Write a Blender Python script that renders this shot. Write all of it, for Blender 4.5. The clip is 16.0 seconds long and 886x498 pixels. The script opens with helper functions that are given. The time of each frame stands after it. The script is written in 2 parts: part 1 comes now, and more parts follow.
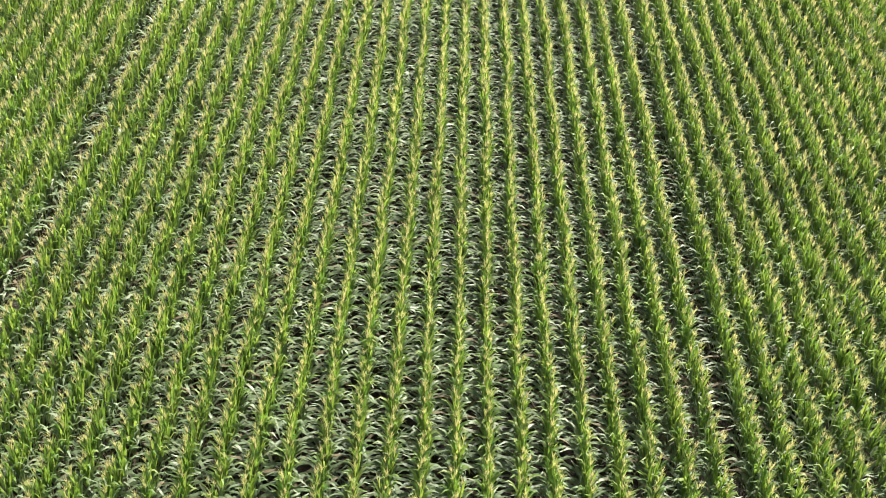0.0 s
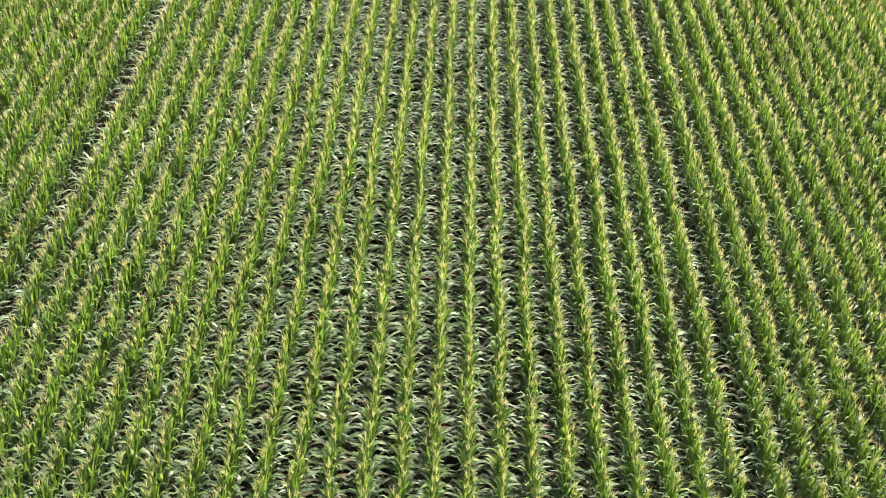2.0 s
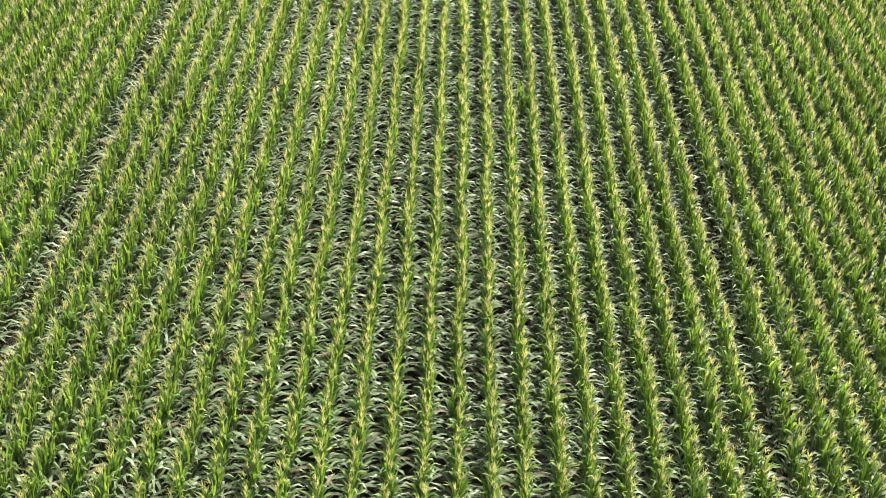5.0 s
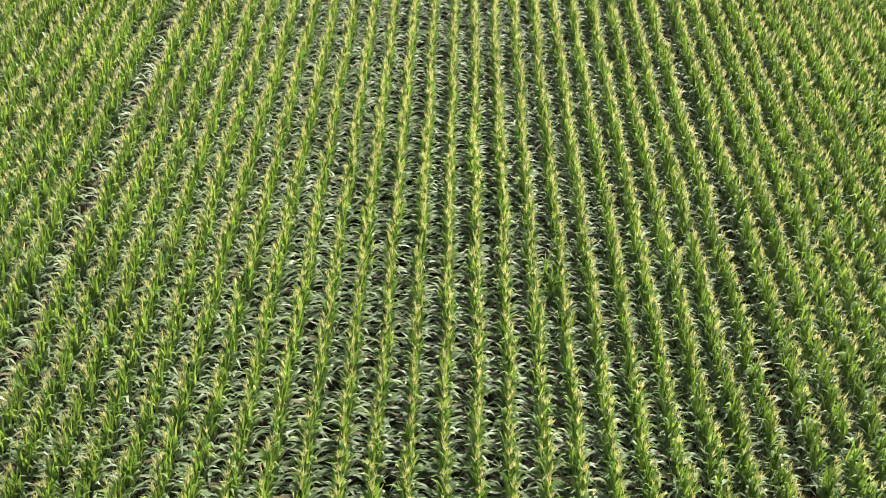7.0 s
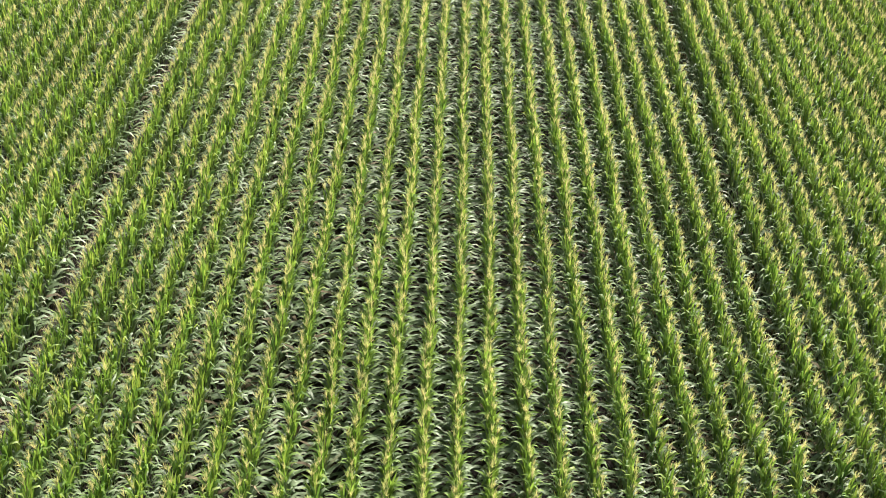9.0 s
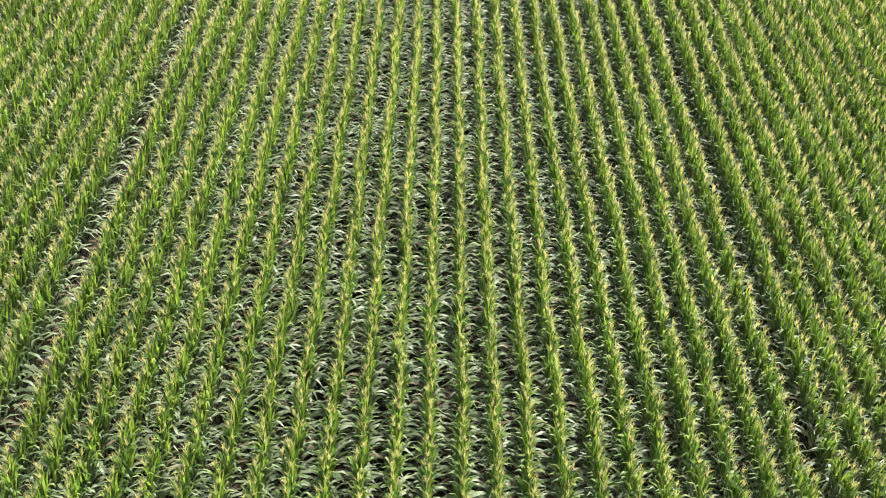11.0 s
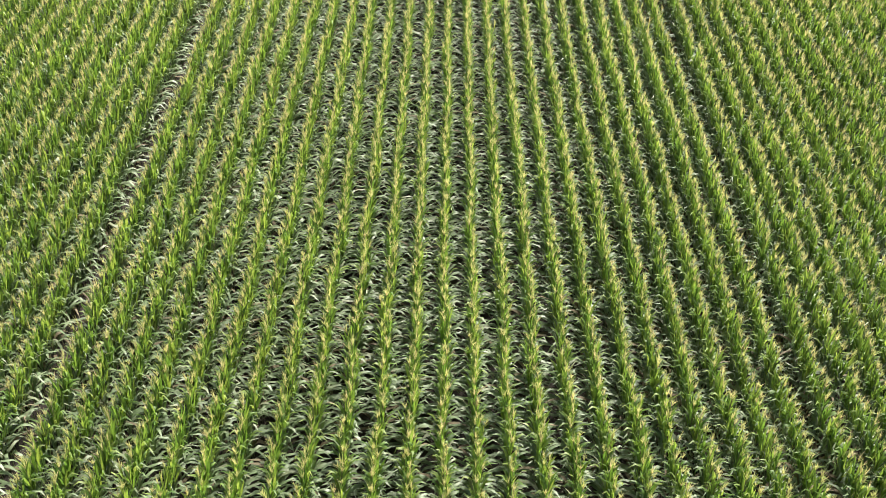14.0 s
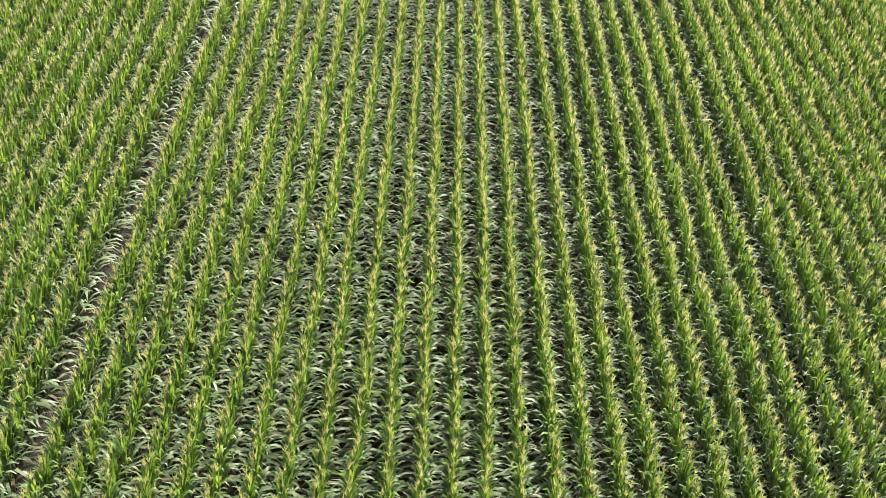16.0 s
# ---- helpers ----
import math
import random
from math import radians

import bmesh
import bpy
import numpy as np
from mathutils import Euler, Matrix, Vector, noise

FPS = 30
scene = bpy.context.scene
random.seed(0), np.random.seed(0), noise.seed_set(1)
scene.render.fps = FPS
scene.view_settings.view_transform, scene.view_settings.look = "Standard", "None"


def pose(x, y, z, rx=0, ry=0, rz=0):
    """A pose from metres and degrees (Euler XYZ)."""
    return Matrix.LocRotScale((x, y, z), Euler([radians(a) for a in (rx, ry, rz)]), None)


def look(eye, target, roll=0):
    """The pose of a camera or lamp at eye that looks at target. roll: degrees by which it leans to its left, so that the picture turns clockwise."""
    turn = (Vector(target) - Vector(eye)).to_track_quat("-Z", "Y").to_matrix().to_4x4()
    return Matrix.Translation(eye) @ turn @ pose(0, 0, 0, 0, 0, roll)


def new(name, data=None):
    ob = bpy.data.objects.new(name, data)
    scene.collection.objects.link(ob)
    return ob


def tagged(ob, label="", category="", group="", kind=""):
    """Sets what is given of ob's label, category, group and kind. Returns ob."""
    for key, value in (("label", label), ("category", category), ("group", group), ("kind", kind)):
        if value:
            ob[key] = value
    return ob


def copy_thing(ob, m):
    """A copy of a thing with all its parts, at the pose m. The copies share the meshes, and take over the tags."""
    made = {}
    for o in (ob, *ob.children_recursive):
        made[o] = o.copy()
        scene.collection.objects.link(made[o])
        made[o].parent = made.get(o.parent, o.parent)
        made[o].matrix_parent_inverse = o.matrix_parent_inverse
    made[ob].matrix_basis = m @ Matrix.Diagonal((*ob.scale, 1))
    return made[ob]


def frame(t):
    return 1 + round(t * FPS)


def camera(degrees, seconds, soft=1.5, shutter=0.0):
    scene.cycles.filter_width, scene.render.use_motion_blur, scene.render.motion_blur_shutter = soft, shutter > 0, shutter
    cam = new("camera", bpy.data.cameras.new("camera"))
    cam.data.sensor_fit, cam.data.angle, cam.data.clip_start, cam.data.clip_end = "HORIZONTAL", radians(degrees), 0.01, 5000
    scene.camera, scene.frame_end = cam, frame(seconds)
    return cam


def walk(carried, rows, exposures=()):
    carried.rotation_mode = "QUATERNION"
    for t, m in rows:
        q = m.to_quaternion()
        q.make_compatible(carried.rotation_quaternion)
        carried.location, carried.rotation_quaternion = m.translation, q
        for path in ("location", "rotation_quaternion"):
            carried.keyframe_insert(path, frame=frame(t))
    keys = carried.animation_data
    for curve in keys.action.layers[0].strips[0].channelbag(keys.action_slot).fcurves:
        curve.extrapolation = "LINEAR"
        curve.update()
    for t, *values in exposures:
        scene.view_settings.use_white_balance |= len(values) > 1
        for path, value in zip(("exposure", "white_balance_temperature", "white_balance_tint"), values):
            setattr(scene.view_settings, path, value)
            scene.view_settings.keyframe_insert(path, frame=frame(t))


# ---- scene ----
# ---- camera ----
cam = camera(47.0, 16.0, soft=0.8)
PATH = [
    (0, (-1.432, 0.002, 20.222), (-1.287, 15.130, 7.142), 3.21),
    (0.5, (-1.496, 2.235, 20.165), (-1.349, 17.373, 7.095), 3.20),
    (1, (-1.562, 4.470, 20.101), (-1.413, 19.626, 7.051), 3.20),
    (1.5, (-1.632, 6.714, 20.026), (-1.481, 21.898, 7.011), 3.20),
    (2, (-1.714, 8.983, 19.955), (-1.559, 24.196, 6.973), 3.20),
    (2.5, (-1.817, 11.295, 19.899), (-1.650, 26.524, 6.935), 3.17),
    (3, (-1.934, 13.661, 19.859), (-1.758, 28.891, 6.896), 3.17),
    (3.5, (-2.054, 16.074, 19.831), (-1.881, 31.291, 6.854), 3.22),
    (4, (-2.150, 18.466, 19.801), (-1.982, 33.669, 6.806), 3.26),
    (4.75, (-2.231, 21.909, 19.734), (-2.051, 37.103, 6.729), 3.23),
    (5.5, (-2.367, 25.289, 19.652), (-2.153, 40.491, 6.658), 3.18),
    (6.3, (-2.607, 28.947, 19.558), (-2.351, 44.172, 6.591), 3.21),
    (7, (-2.772, 32.218, 19.459), (-2.505, 47.468, 6.523), 3.24),
    (7.5, (-2.837, 34.562, 19.361), (-2.584, 49.841, 6.459), 3.23),
    (8, (-2.867, 36.880, 19.259), (-2.649, 52.199, 6.403), 3.19),
    (8.5, (-2.895, 39.154, 19.211), (-2.724, 54.515, 6.405), 3.10),
    (9, (-2.936, 41.403, 19.231), (-2.797, 56.802, 6.470), 2.95),
    (9.7, (-3.005, 44.586, 19.321), (-2.831, 60.024, 6.606), 2.63),
    (10.5, (-3.106, 48.220, 19.431), (-2.829, 63.684, 6.750), 2.37),
    (11.3, (-3.222, 51.816, 19.499), (-2.882, 67.296, 6.840), 2.38),
    (12, (-3.305, 55.056, 19.545), (-2.968, 70.542, 6.892), 2.44),
    (12.5, (-3.361, 57.398, 19.561), (-3.037, 72.888, 6.914), 2.46),
    (13, (-3.416, 59.722, 19.563), (-3.100, 75.220, 6.925), 2.47),
    (13.5, (-3.461, 62.014, 19.568), (-3.151, 77.520, 6.941), 2.51),
    (14, (-3.509, 64.285, 19.603), (-3.199, 79.793, 6.978), 2.59),
    (14.5, (-3.591, 66.566, 19.691), (-3.268, 82.060, 7.049), 2.72),
    (15, (-3.706, 68.885, 19.804), (-3.359, 84.346, 7.122), 2.98),
    (15.5, (-3.844, 71.262, 19.906), (-3.465, 86.667, 7.158), 3.42),
    (16, (-3.994, 73.671, 19.998), (-3.579, 89.009, 7.168), 3.98),
]
walk(cam, [(t, look(eye, target, roll)) for t, eye, target, roll in PATH], [(0.0, 1.35), (9.0, 1.31), (16.0, 1.24)])

# ---- light: bright, thinly clouded sky ----
world = bpy.data.worlds.new("sky")
scene.world = world
world.use_nodes = True
wn = world.node_tree.nodes
wn.clear()
w_out = wn.new("ShaderNodeOutputWorld")
w_bg = wn.new("ShaderNodeBackground")
w_sky = wn.new("ShaderNodeTexSky")
w_sky.sky_type = 'NISHITA'
w_sky.sun_disc = False
SUN_ELEVATION, SUN_TURN = radians(44), radians(22)
w_sky.sun_elevation, w_sky.sun_rotation = SUN_ELEVATION, SUN_TURN
w_sky.air_density, w_sky.dust_density, w_sky.ozone_density = 1.0, 4.0, 1.0
w_bg.inputs["Strength"].default_value = 0.054
world.node_tree.links.new(w_sky.outputs[0], w_bg.inputs[0])
world.node_tree.links.new(w_bg.outputs[0], w_out.inputs[0])

sun = new("sun", bpy.data.lights.new("sun", 'SUN'))
sun.data.energy, sun.data.angle, sun.data.color = 5.0, radians(9), (1.0, 0.96, 0.88)
sun_way = Vector((math.sin(SUN_TURN) * math.cos(SUN_ELEVATION), math.cos(SUN_TURN) * math.cos(SUN_ELEVATION), math.sin(SUN_ELEVATION)))
sun.matrix_world = look(sun_way * 60, (0, 0, 0))


# ---- materials ----
def material(name):
    mat = bpy.data.materials.new(name)
    mat.use_nodes = True
    nodes = mat.node_tree.nodes
    return mat, nodes, mat.node_tree.links, nodes["Principled BSDF"], nodes["Material Output"]


def ramp(nodes, stops):
    r = nodes.new("ShaderNodeValToRGB")
    while len(r.color_ramp.elements) < len(stops):
        r.color_ramp.elements.new(0.5)
    for e, (at, colour) in zip(r.color_ramp.elements, stops):
        e.position, e.color = at, (*colour, 1)
    return r


def noise_tex(nodes, links, scale, detail=3.0, rough=0.6):
    geo = nodes.new("ShaderNodeNewGeometry")
    n = nodes.new("ShaderNodeTexNoise")
    n.inputs["Scale"].default_value, n.inputs["Detail"].default_value, n.inputs["Roughness"].default_value = scale, detail, rough
    links.new(geo.outputs["Position"], n.inputs["Vector"])
    return n


def blade_material(name, stops, clear, rough, sheen, through_share):
    """Leaf tissue: each blade has its own tone, patches of the field differ, and light passes through."""
    mat, nodes, links, bsdf, out = material(name)
    geo = nodes.new("ShaderNodeNewGeometry")
    tones = ramp(nodes, stops)
    links.new(geo.outputs["Random Per Island"], tones.inputs[0])
    patch = noise_tex(nodes, links, 0.35, 2.0)
    spots = noise_tex(nodes, links, 14.0, 3.0)
    both = nodes.new("ShaderNodeMath")
    both.operation = 'ADD'
    links.new(patch.outputs["Fac"], both.inputs[0])
    links.new(spots.outputs["Fac"], both.inputs[1])
    scale = nodes.new("ShaderNodeMapRange")
    scale.inputs["From Min"].default_value, scale.inputs["From Max"].default_value = 0.6, 1.4
    scale.inputs["To Min"].default_value, scale.inputs["To Max"].default_value = 0.78, 1.25
    links.new(both.outputs[0], scale.inputs["Value"])
    mul = nodes.new("ShaderNodeVectorMath")
    mul.operation = 'SCALE'
    links.new(tones.outputs[0], mul.inputs[0])
    links.new(scale.outputs[0], mul.inputs["Scale"])
    links.new(mul.outputs[0], bsdf.inputs["Base Color"])
    bsdf.inputs["Roughness"].default_value = rough
    bsdf.inputs["Specular IOR Level"].default_value = sheen
    glow = nodes.new("ShaderNodeBsdfTranslucent")
    tint = nodes.new("ShaderNodeVectorMath")
    tint.operation = 'MULTIPLY'
    tint.inputs[1].default_value = clear
    links.new(mul.outputs[0], tint.inputs[0])
    links.new(tint.outputs[0], glow.inputs["Color"])
    mix = nodes.new("ShaderNodeMixShader")
    mix.inputs[0].default_value = through_share
    links.new(bsdf.outputs[0], mix.inputs[1])
    links.new(glow.outputs[0], mix.inputs[2])
    links.new(mix.outputs[0], out.inputs["Surface"])
    return mat


# Lower leaves: the grey of their sky sheen is put into the base colour.
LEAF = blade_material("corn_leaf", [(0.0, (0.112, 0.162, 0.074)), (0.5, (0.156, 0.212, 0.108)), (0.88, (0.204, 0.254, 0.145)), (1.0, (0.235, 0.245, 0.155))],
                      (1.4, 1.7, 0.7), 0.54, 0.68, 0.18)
# Upper leaves: young yellow-green, with sunlight shining through painted into the tone.
TOP_LEAF = blade_material("sunlit_young_corn_leaf", [(0.0, (0.100, 0.185, 0.048)), (0.5, (0.175, 0.272, 0.070)), (1.0, (0.290, 0.360, 0.112))],
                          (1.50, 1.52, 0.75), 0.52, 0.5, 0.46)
TASSEL = blade_material("corn_tassel", [(0.0, (0.46, 0.51, 0.20)), (0.65, (0.58, 0.56, 0.26)), (1.0, (0.67, 0.54, 0.36))], (1.25, 1.2, 1.0), 0.7, 0.4, 0.45)
STALK = blade_material("corn_stalk", [(0.0, (0.12, 0.17, 0.05)), (0.7, (0.17, 0.20, 0.07)), (1.0, (0.26, 0.20, 0.11))], (1.0, 1.0, 1.0), 0.5, 0.5, 0.05)
HUSK = blade_material("dry_leaf", [(0.0, (0.13, 0.10, 0.06)), (1.0, (0.23, 0.19, 0.12))], (1.2, 1.0, 0.8), 0.75, 0.4, 0.2)


def soil_material():
    mat, nodes, links, bsdf, out = material("field_soil")
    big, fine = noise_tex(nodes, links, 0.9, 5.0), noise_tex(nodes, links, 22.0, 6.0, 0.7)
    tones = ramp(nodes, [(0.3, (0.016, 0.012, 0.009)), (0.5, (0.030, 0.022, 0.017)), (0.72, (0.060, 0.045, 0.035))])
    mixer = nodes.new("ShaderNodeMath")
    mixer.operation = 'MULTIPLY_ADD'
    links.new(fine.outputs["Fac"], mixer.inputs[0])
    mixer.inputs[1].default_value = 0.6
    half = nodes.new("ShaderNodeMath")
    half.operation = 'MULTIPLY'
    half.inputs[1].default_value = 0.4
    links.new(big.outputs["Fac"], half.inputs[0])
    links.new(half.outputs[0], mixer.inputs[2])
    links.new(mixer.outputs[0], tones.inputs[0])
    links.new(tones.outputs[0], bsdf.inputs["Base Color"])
    bsdf.inputs["Roughness"].default_value = 0.95
    bump = nodes.new("ShaderNodeBump")
    bump.inputs["Strength"].default_value, bump.inputs["Distance"].default_value = 0.8, 0.04
    links.new(fine.outputs["Fac"], bump.inputs["Height"])
    links.new(bump.outputs[0], bsdf.inputs["Normal"])
    return mat


SOIL = soil_material()
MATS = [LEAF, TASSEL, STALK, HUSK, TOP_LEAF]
rng = np.random.default_rng(7)

# ---- ground ----
bm = bmesh.new()
bmesh.ops.create_grid(bm, x_segments=40, y_segments=40, size=2000)
ground_mesh = bpy.data.meshes.new("ground")
bm.to_mesh(ground_mesh)
bm.free()
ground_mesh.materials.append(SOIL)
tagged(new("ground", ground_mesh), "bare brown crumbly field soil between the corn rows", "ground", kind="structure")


# ---- corn plant, piece by piece ----
def blade(length, width, z0, azimuth, lean, droop, curl, segs=4, fold=0.0, bend=0.5, sharp=0.22):
    """A leaf that starts at height z0 leaning by `lean` from the upright and turns over by `droop`, most of it round the
    share `bend` of its length. With fold it has a sunken midrib. Returns vertices and triangles."""
    weights = np.exp(-((np.arange(segs) + 1.0) / segs - bend) ** 2 / (2 * sharp * sharp))
    weights /= weights.sum()
    verts, tris = [], []
    ang, pos = lean, np.array([0.012, 0.0, z0])
    step = length / segs
    cols = 3 if fold else 2
    for i in range(segs + 1):
        s = i / segs
        w = width * (0.6 + 1.1 * s) if s < 0.36 else width * max(0.0, 1 - ((s - 0.36) / 0.64) ** 2.2)
        side = np.array([0.0, math.cos(curl * s), math.sin(curl * s)])
        if i == segs:
            verts.append(pos.copy())
        elif fold:
            up = np.array([-math.cos(ang), 0.0, math.sin(ang)])
            verts += [pos - side * w / 2 + up * fold * w, pos.copy(), pos + side * w / 2 + up * fold * w]
        else:
            verts += [pos - side * w / 2, pos + side * w / 2]
        pos = pos + step * np.array([math.sin(ang), 0.0, math.cos(ang)])
        ang += droop * weights[min(i, segs - 1)]
    for i in range(segs):
        a, b = i * cols, (i + 1) * cols
        for c in range(cols - 1):
            if i == segs - 1:
                tris.append((a + c, a + c + 1, b))
            else:
                tris += [(a + c, a + c + 1, b + c + 1), (a + c, b + c + 1, b + c)]
    verts = np.array(verts)
    ca, sa = math.cos(azimuth), math.sin(azimuth)
    verts[:, :2] = np.stack([verts[:, 0] * ca - verts[:, 1] * sa, verts[:, 0] * sa + verts[:, 1] * ca], 1)
    return verts, tris


def tassel(z0, r, spikes):
    """Straw-coloured plume: a middle spike and thin side branches that spread and arch."""
    verts, tris = [], []
    for i in range(spikes):
        az = r.uniform(0, 2 * math.pi)
        lean = 0.05 if i == 0 else r.uniform(0.12, 0.62)
        ln = r.uniform(0.30, 0.40) if i == 0 else r.uniform(0.17, 0.30)
        base = np.array([0, 0, z0 + (0.0 if i == 0 else r.uniform(-0.02, 0.10))])
        way = np.array([math.sin(lean) * math.cos(az), math.sin(lean) * math.sin(az), math.cos(lean)])
        ta = r.uniform(0, math.pi)
        side = np.array([math.cos(ta), math.sin(ta), 0.0]) * 0.0080
        n = len(verts)
        verts += [base - side, base + side, base + way * ln]
        tris.append((n, n + 1, n + 2))
    return np.array(verts), tris


def stalk(height, sides=3):
    verts, tris = [], []
    for z, rad in ((-0.03, 0.014), (height, 0.008)):
        for i in range(sides):
            a = 2 * math.pi * i / sides
            verts.append((rad * math.cos(a), rad * math.sin(a), z))
    for i in range(sides):
        a, b = i, (i + 1) % sides
        tris += [(a, b, b + sides), (a, b + sides, a + sides)]
    return np.array(verts), tris


def plant_pieces(r, detail):
    """The pieces of one plant as (part name, material index, vertices, triangles); detail 0, 1 or 2.
    Leaves stand in two ranks, across the row: low ones arch over the soil, middle ones rise and hang over, top ones stand."""
    pieces = []
    height = 1.90
    fold = 0.16 if detail == 2 else 0.0
    pieces.append(("stalk", 2, *stalk(height, 6 if detail == 2 else 3)))
    turn = r.normal(0, 0.35)
    low, mid, high = 4, 6, (6, 6, 7)[detail]
    for i in range(low):
        s = i / (low - 1)
        az = turn + (math.pi if i % 2 else 0) + r.normal(0, 0.45)
        dry = r.random() < (0.45 if i == 0 else 0.06)
        pieces.append(("leaf", 3 if dry else 0, *blade(r.uniform(0.66, 0.92), r.uniform(0.074, 0.096), 0.36 + 0.44 * s, az, 0.62 - 0.16 * s + r.normal(0, 0.12),
                                                       r.uniform(1.2, 2.2), r.normal(0, 0.5), (3, 3, 6)[detail], fold, r.uniform(0.4, 0.6), 0.25)))
    for i in range(mid):
        s = i / (mid - 1)
        az = turn + (math.pi if i % 2 else 0) + r.normal(0, 0.7)
        # The lower three take the sheen-grey leaf tone, the upper three the sunlit one.
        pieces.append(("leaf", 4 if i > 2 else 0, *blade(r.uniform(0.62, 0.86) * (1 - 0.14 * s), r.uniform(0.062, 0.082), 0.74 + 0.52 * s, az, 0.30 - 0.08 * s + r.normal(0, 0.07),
                                                         r.uniform(0.7, 2.9), r.normal(0, 0.4), (3, 4, 7)[detail], fold, r.uniform(0.65, 0.85), 0.14)))
    for i in range(high):
        s = i / (high - 1)
        az = turn + (math.pi if i % 2 else 0) + r.normal(0, 1.1)
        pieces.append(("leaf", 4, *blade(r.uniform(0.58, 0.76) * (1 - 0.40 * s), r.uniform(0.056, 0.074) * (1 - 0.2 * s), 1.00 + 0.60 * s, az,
                                         0.18 - 0.05 * s + abs(r.normal(0, 0.08)), r.uniform(0.0, 0.5) + (1.2 if r.random() < 0.1 else 0.0),
                                         r.normal(0, 0.6), (2, 2, 5)[detail], fold, 0.7, 0.25)))
    pieces.append(("tassel", 1, *tassel(height - 0.06, r, (11, 12, 16)[detail])))
    return pieces


def joined(pieces):
    vs, ts, ms, n = [], [], [], 0
    for _, mat, v, t in pieces:
        vs.append(v)
        ts.append(np.array(t) + n)
        ms.append(np.full(len(t), mat))
        n += len(v)
    return np.concatenate(vs), np.concatenate(ts), np.concatenate(ms)


def mesh_from(name, verts, tris, mats, used):
    me = bpy.data.meshes.new(name)
    me.vertices.add(len(verts))
    me.vertices.foreach_set("co", np.ascontiguousarray(verts, np.float32).ravel())
    me.loops.add(tris.size)
    me.loops.foreach_set("vertex_index", np.ascontiguousarray(tris, np.int32).ravel())
    me.polygons.add(len(tris))
    me.polygons.foreach_set("loop_start", np.arange(0, tris.size, 3, dtype=np.int32))
    me.polygons.foreach_set("loop_total", np.full(len(tris), 3, np.int32))
    for m in used:
        me.materials.append(m)
    me.polygons.foreach_set("material_index", np.ascontiguousarray(mats, np.int32))
    me.polygons.foreach_set("use_smooth", np.ones(len(tris), bool))
    me.update(calc_edges=True)
    return me


# ---- the field: where each plant stands ----
ROW_GAP, FIRST, LAST = 0.75, -29, 22
Y_NEAR, Y_FAR, PITCH = 12.2, 116.0, 0.165
NEAR_ROWS, NEAR_FROM, NEAR_TO = range(-6, 0), 54.0, 61.6


def row_x(k):
    """Rows run at even spacing; where two passes of the seeder meet, the gap is a little wider."""
    x = k * ROW_GAP
    return x + (0.2 if k >= 8 else 0.0) - (0.37 if k <= -17 else 0.0)


def stand(k):
    """Places, turns and sizes of the plants of one row."""
    r = np.random.default_rng(1000 + k)
    n = int((Y_FAR - Y_NEAR) / PITCH)
    y = Y_NEAR + (np.arange(n) + r.uniform(-0.22, 0.22, n)) * PITCH
    slow = sum(a * np.sin(y * w + p) for a, w, p in zip((0.012, 0.018), (0.35, 1.1), r.uniform(0, 6.28, 2)))
    x = row_x(k) + slow + r.normal(0, 0.012, n)
    vigour = sum(a * np.sin(y * w + p) for a, w, p in zip((0.015, 0.018, 0.018), (0.23, 0.9, 2.3), r.uniform(0, 6.28, 3)))
    size = np.clip(1 + vigour + r.normal(0, 0.03, n), 0.75, 1.12)
    keep = r.random(n) > 0.02
    spin = r.integers(0, 2, n) * math.pi + r.normal(0, 0.3, n)
    tilt = r.normal(0, 0.028, (n, 2))
    return x[keep], y[keep], size[keep], spin[keep], tilt[keep]


KINDS = 40
FULL_ROWS = range(-19, 13)
coarse = [[joined(plant_pieces(rng, detail)) for _ in range(KINDS)] for detail in (0, 1)]


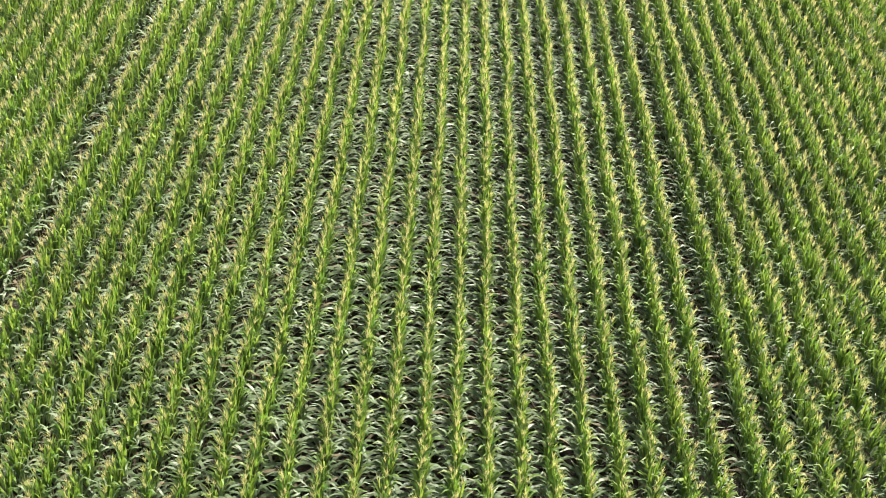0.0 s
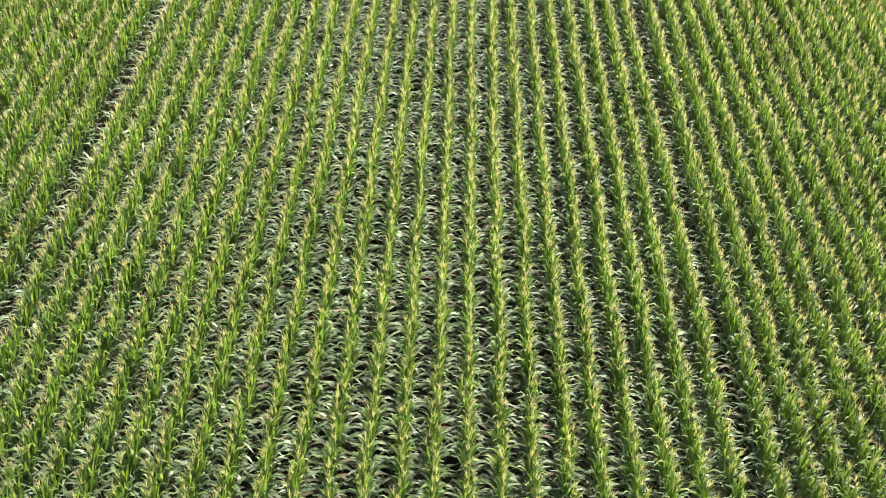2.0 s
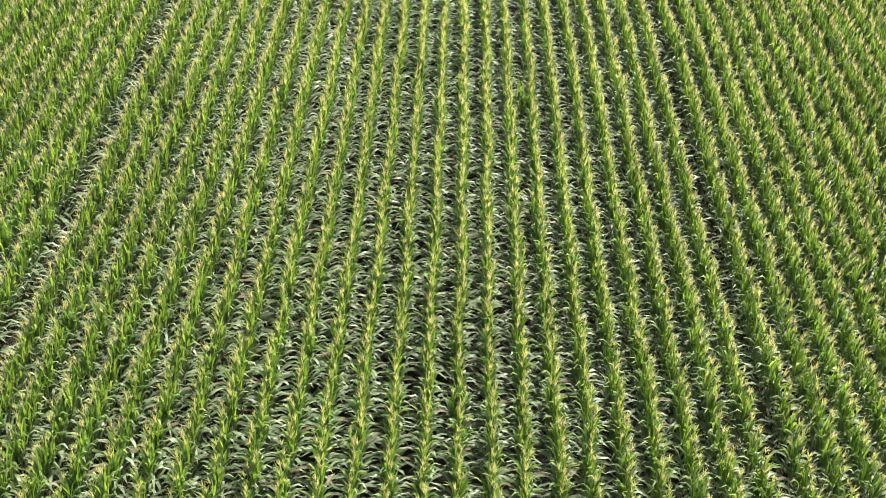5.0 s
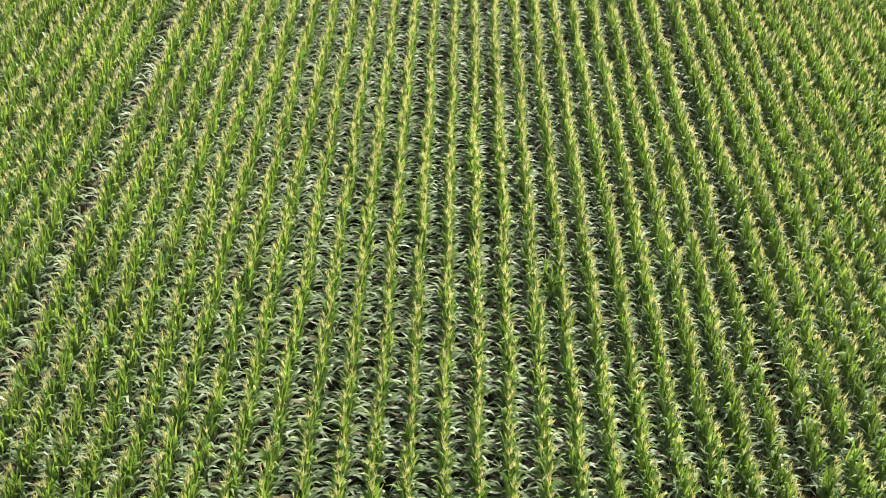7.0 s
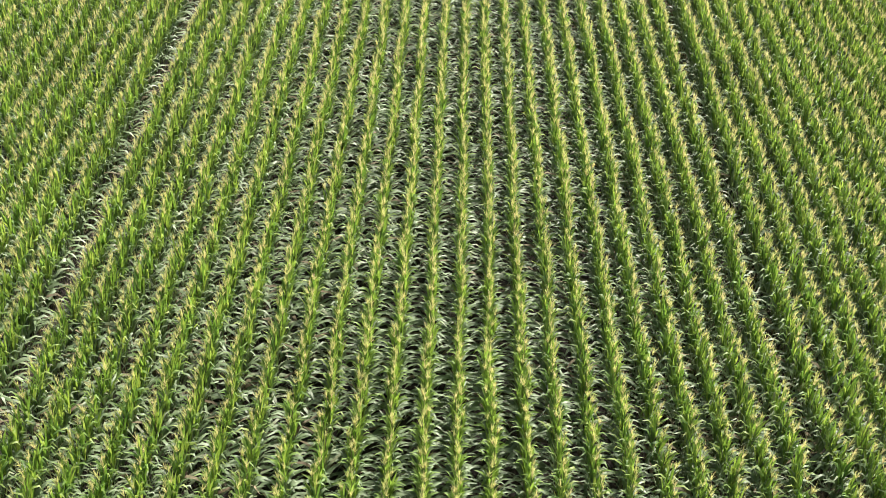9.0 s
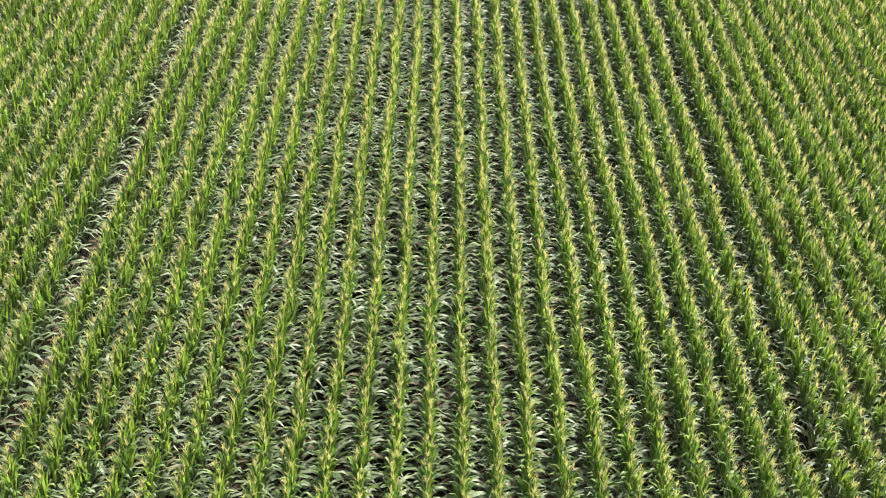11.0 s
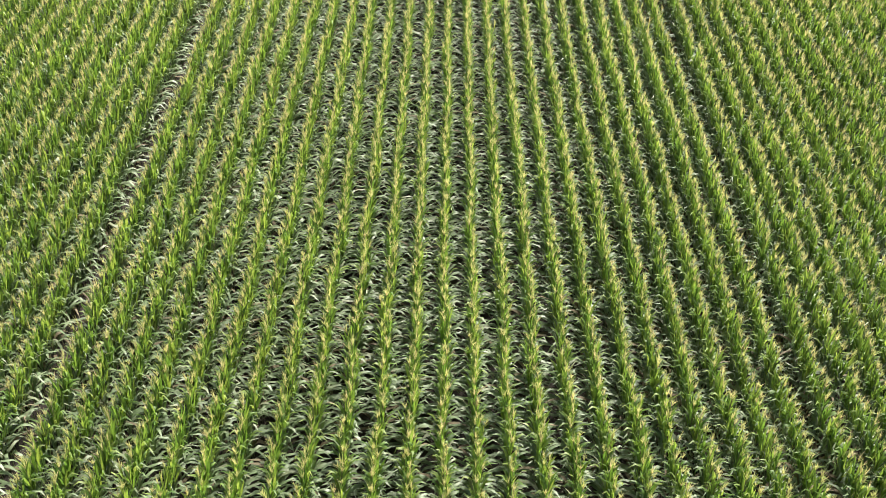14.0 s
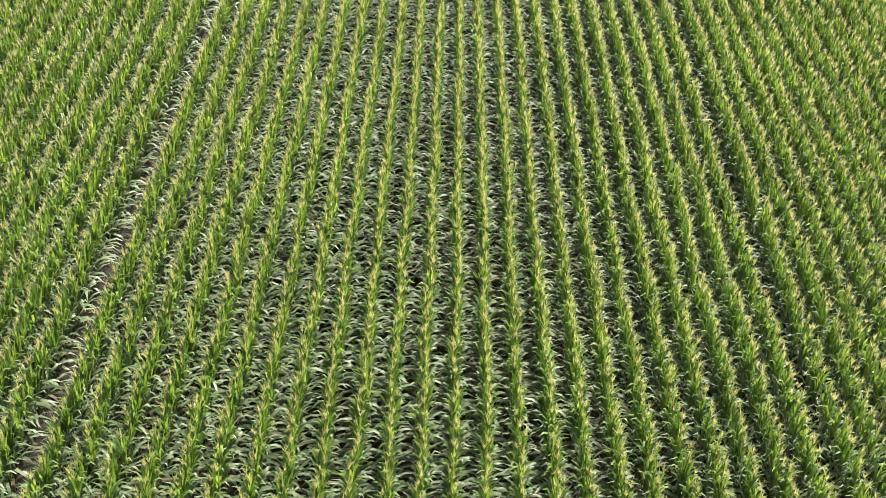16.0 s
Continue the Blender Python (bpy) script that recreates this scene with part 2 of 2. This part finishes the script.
def build_row(k):
    x, y, size, spin, tilt = stand(k)
    if k in NEAR_ROWS:
        out = (y < NEAR_FROM) | (y > NEAR_TO)
        x, y, size, spin, tilt = x[out], y[out], size[out], spin[out], tilt[out]
    which = np.random.default_rng(5000 + k).integers(0, KINDS, len(x))
    vs, ts, ms, n = [], [], [], 0
    for v in range(KINDS):
        pick = np.flatnonzero(which == v)
        if not len(pick):
            continue
        base, tri, mat = coarse[k in FULL_ROWS][v]
        c, s = np.cos(spin[pick])[:, None], np.sin(spin[pick])[:, None]
        sz = size[pick][:, None]
        px = (base[:, 0] * c - base[:, 1] * s) * (0.5 + 0.5 * sz)
        py = (base[:, 0] * s + base[:, 1] * c) * (0.5 + 0.5 * sz)
        pz = base[:, 2] * sz
        px, py = px + pz * tilt[pick][:, :1] + x[pick][:, None], py + pz * tilt[pick][:, 1:] + y[pick][:, None]
        vs.append(np.stack([px, py, pz], 2).reshape(-1, 3))
        ts.append((tri[None] + (n + np.arange(len(pick)) * len(base))[:, None, None]).reshape(-1, 3))
        ms.append(np.tile(mat, len(pick)))
        n += len(pick) * len(base)
    me = mesh_from("corn_row", np.concatenate(vs), np.concatenate(ts), np.concatenate(ms), MATS)
    tagged(new("corn_row", me), "straight row of tall green tasselled corn growing from brown soil", "crop row", "corn rows of the field", "stuff")


# ---- single plants of the nearest stretch ----
def corn_plant(r):
    root = tagged(new("corn_plant"), "tall green corn plant with arching leaves and straw tassel", "corn plant", "corn plants in rows")
    return grow(root, plant_pieces(r, 2))


def stray_plant(r, x, y, size):
    """A late plant that came up between two rows: no tassel yet, all leaves young."""
    root = tagged(new("stray_corn_plant"), "bright yellow-green stray corn plant between two rows", "corn plant")
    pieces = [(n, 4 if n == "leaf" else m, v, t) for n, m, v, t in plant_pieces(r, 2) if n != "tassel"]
    grow(root, pieces)
    root.matrix_basis = pose(x, y, 0, 0, 0, float(r.uniform(0, 360)))
    root.scale = (size * 0.9, size * 0.9, size)


def grow(root, pieces):
    for name, mat, v, t in pieces:
        me = mesh_from(name, v, np.array(t), np.zeros(len(t)), [MATS[mat]])
        ob = new(name, me)
        ob.parent = root
        if mat == 3:
            tagged(ob, "withered tan lowest leaf")
    return root


def near_plants():
    r = np.random.default_rng(77)
    first = [corn_plant(r) for _ in range(12)]
    spare = list(first)
    for k in NEAR_ROWS:
        x, y, size, spin, tilt = stand(k)
        for i in np.flatnonzero((y >= NEAR_FROM) & (y <= NEAR_TO)):
            lean = Euler((-tilt[i][1], tilt[i][0], spin[i])).to_matrix().to_4x4()
            m = Matrix.Translation((x[i], y[i], 0.0)) @ lean
            if spare:
                plant = spare.pop()
                plant.matrix_basis = m
            else:
                plant = copy_thing(first[int(r.integers(0, len(first)))], m)
            s = float(size[i])
            plant.scale = (0.5 + 0.5 * s, 0.5 + 0.5 * s, s)


for k in range(FIRST, LAST + 1):
    build_row(k)
near_plants()
stray_rng = np.random.default_rng(31)
stray_plant(stray_rng, 0.38, 52.85, 1.02)
stray_plant(stray_rng, 0.47, 52.10, 1.06)
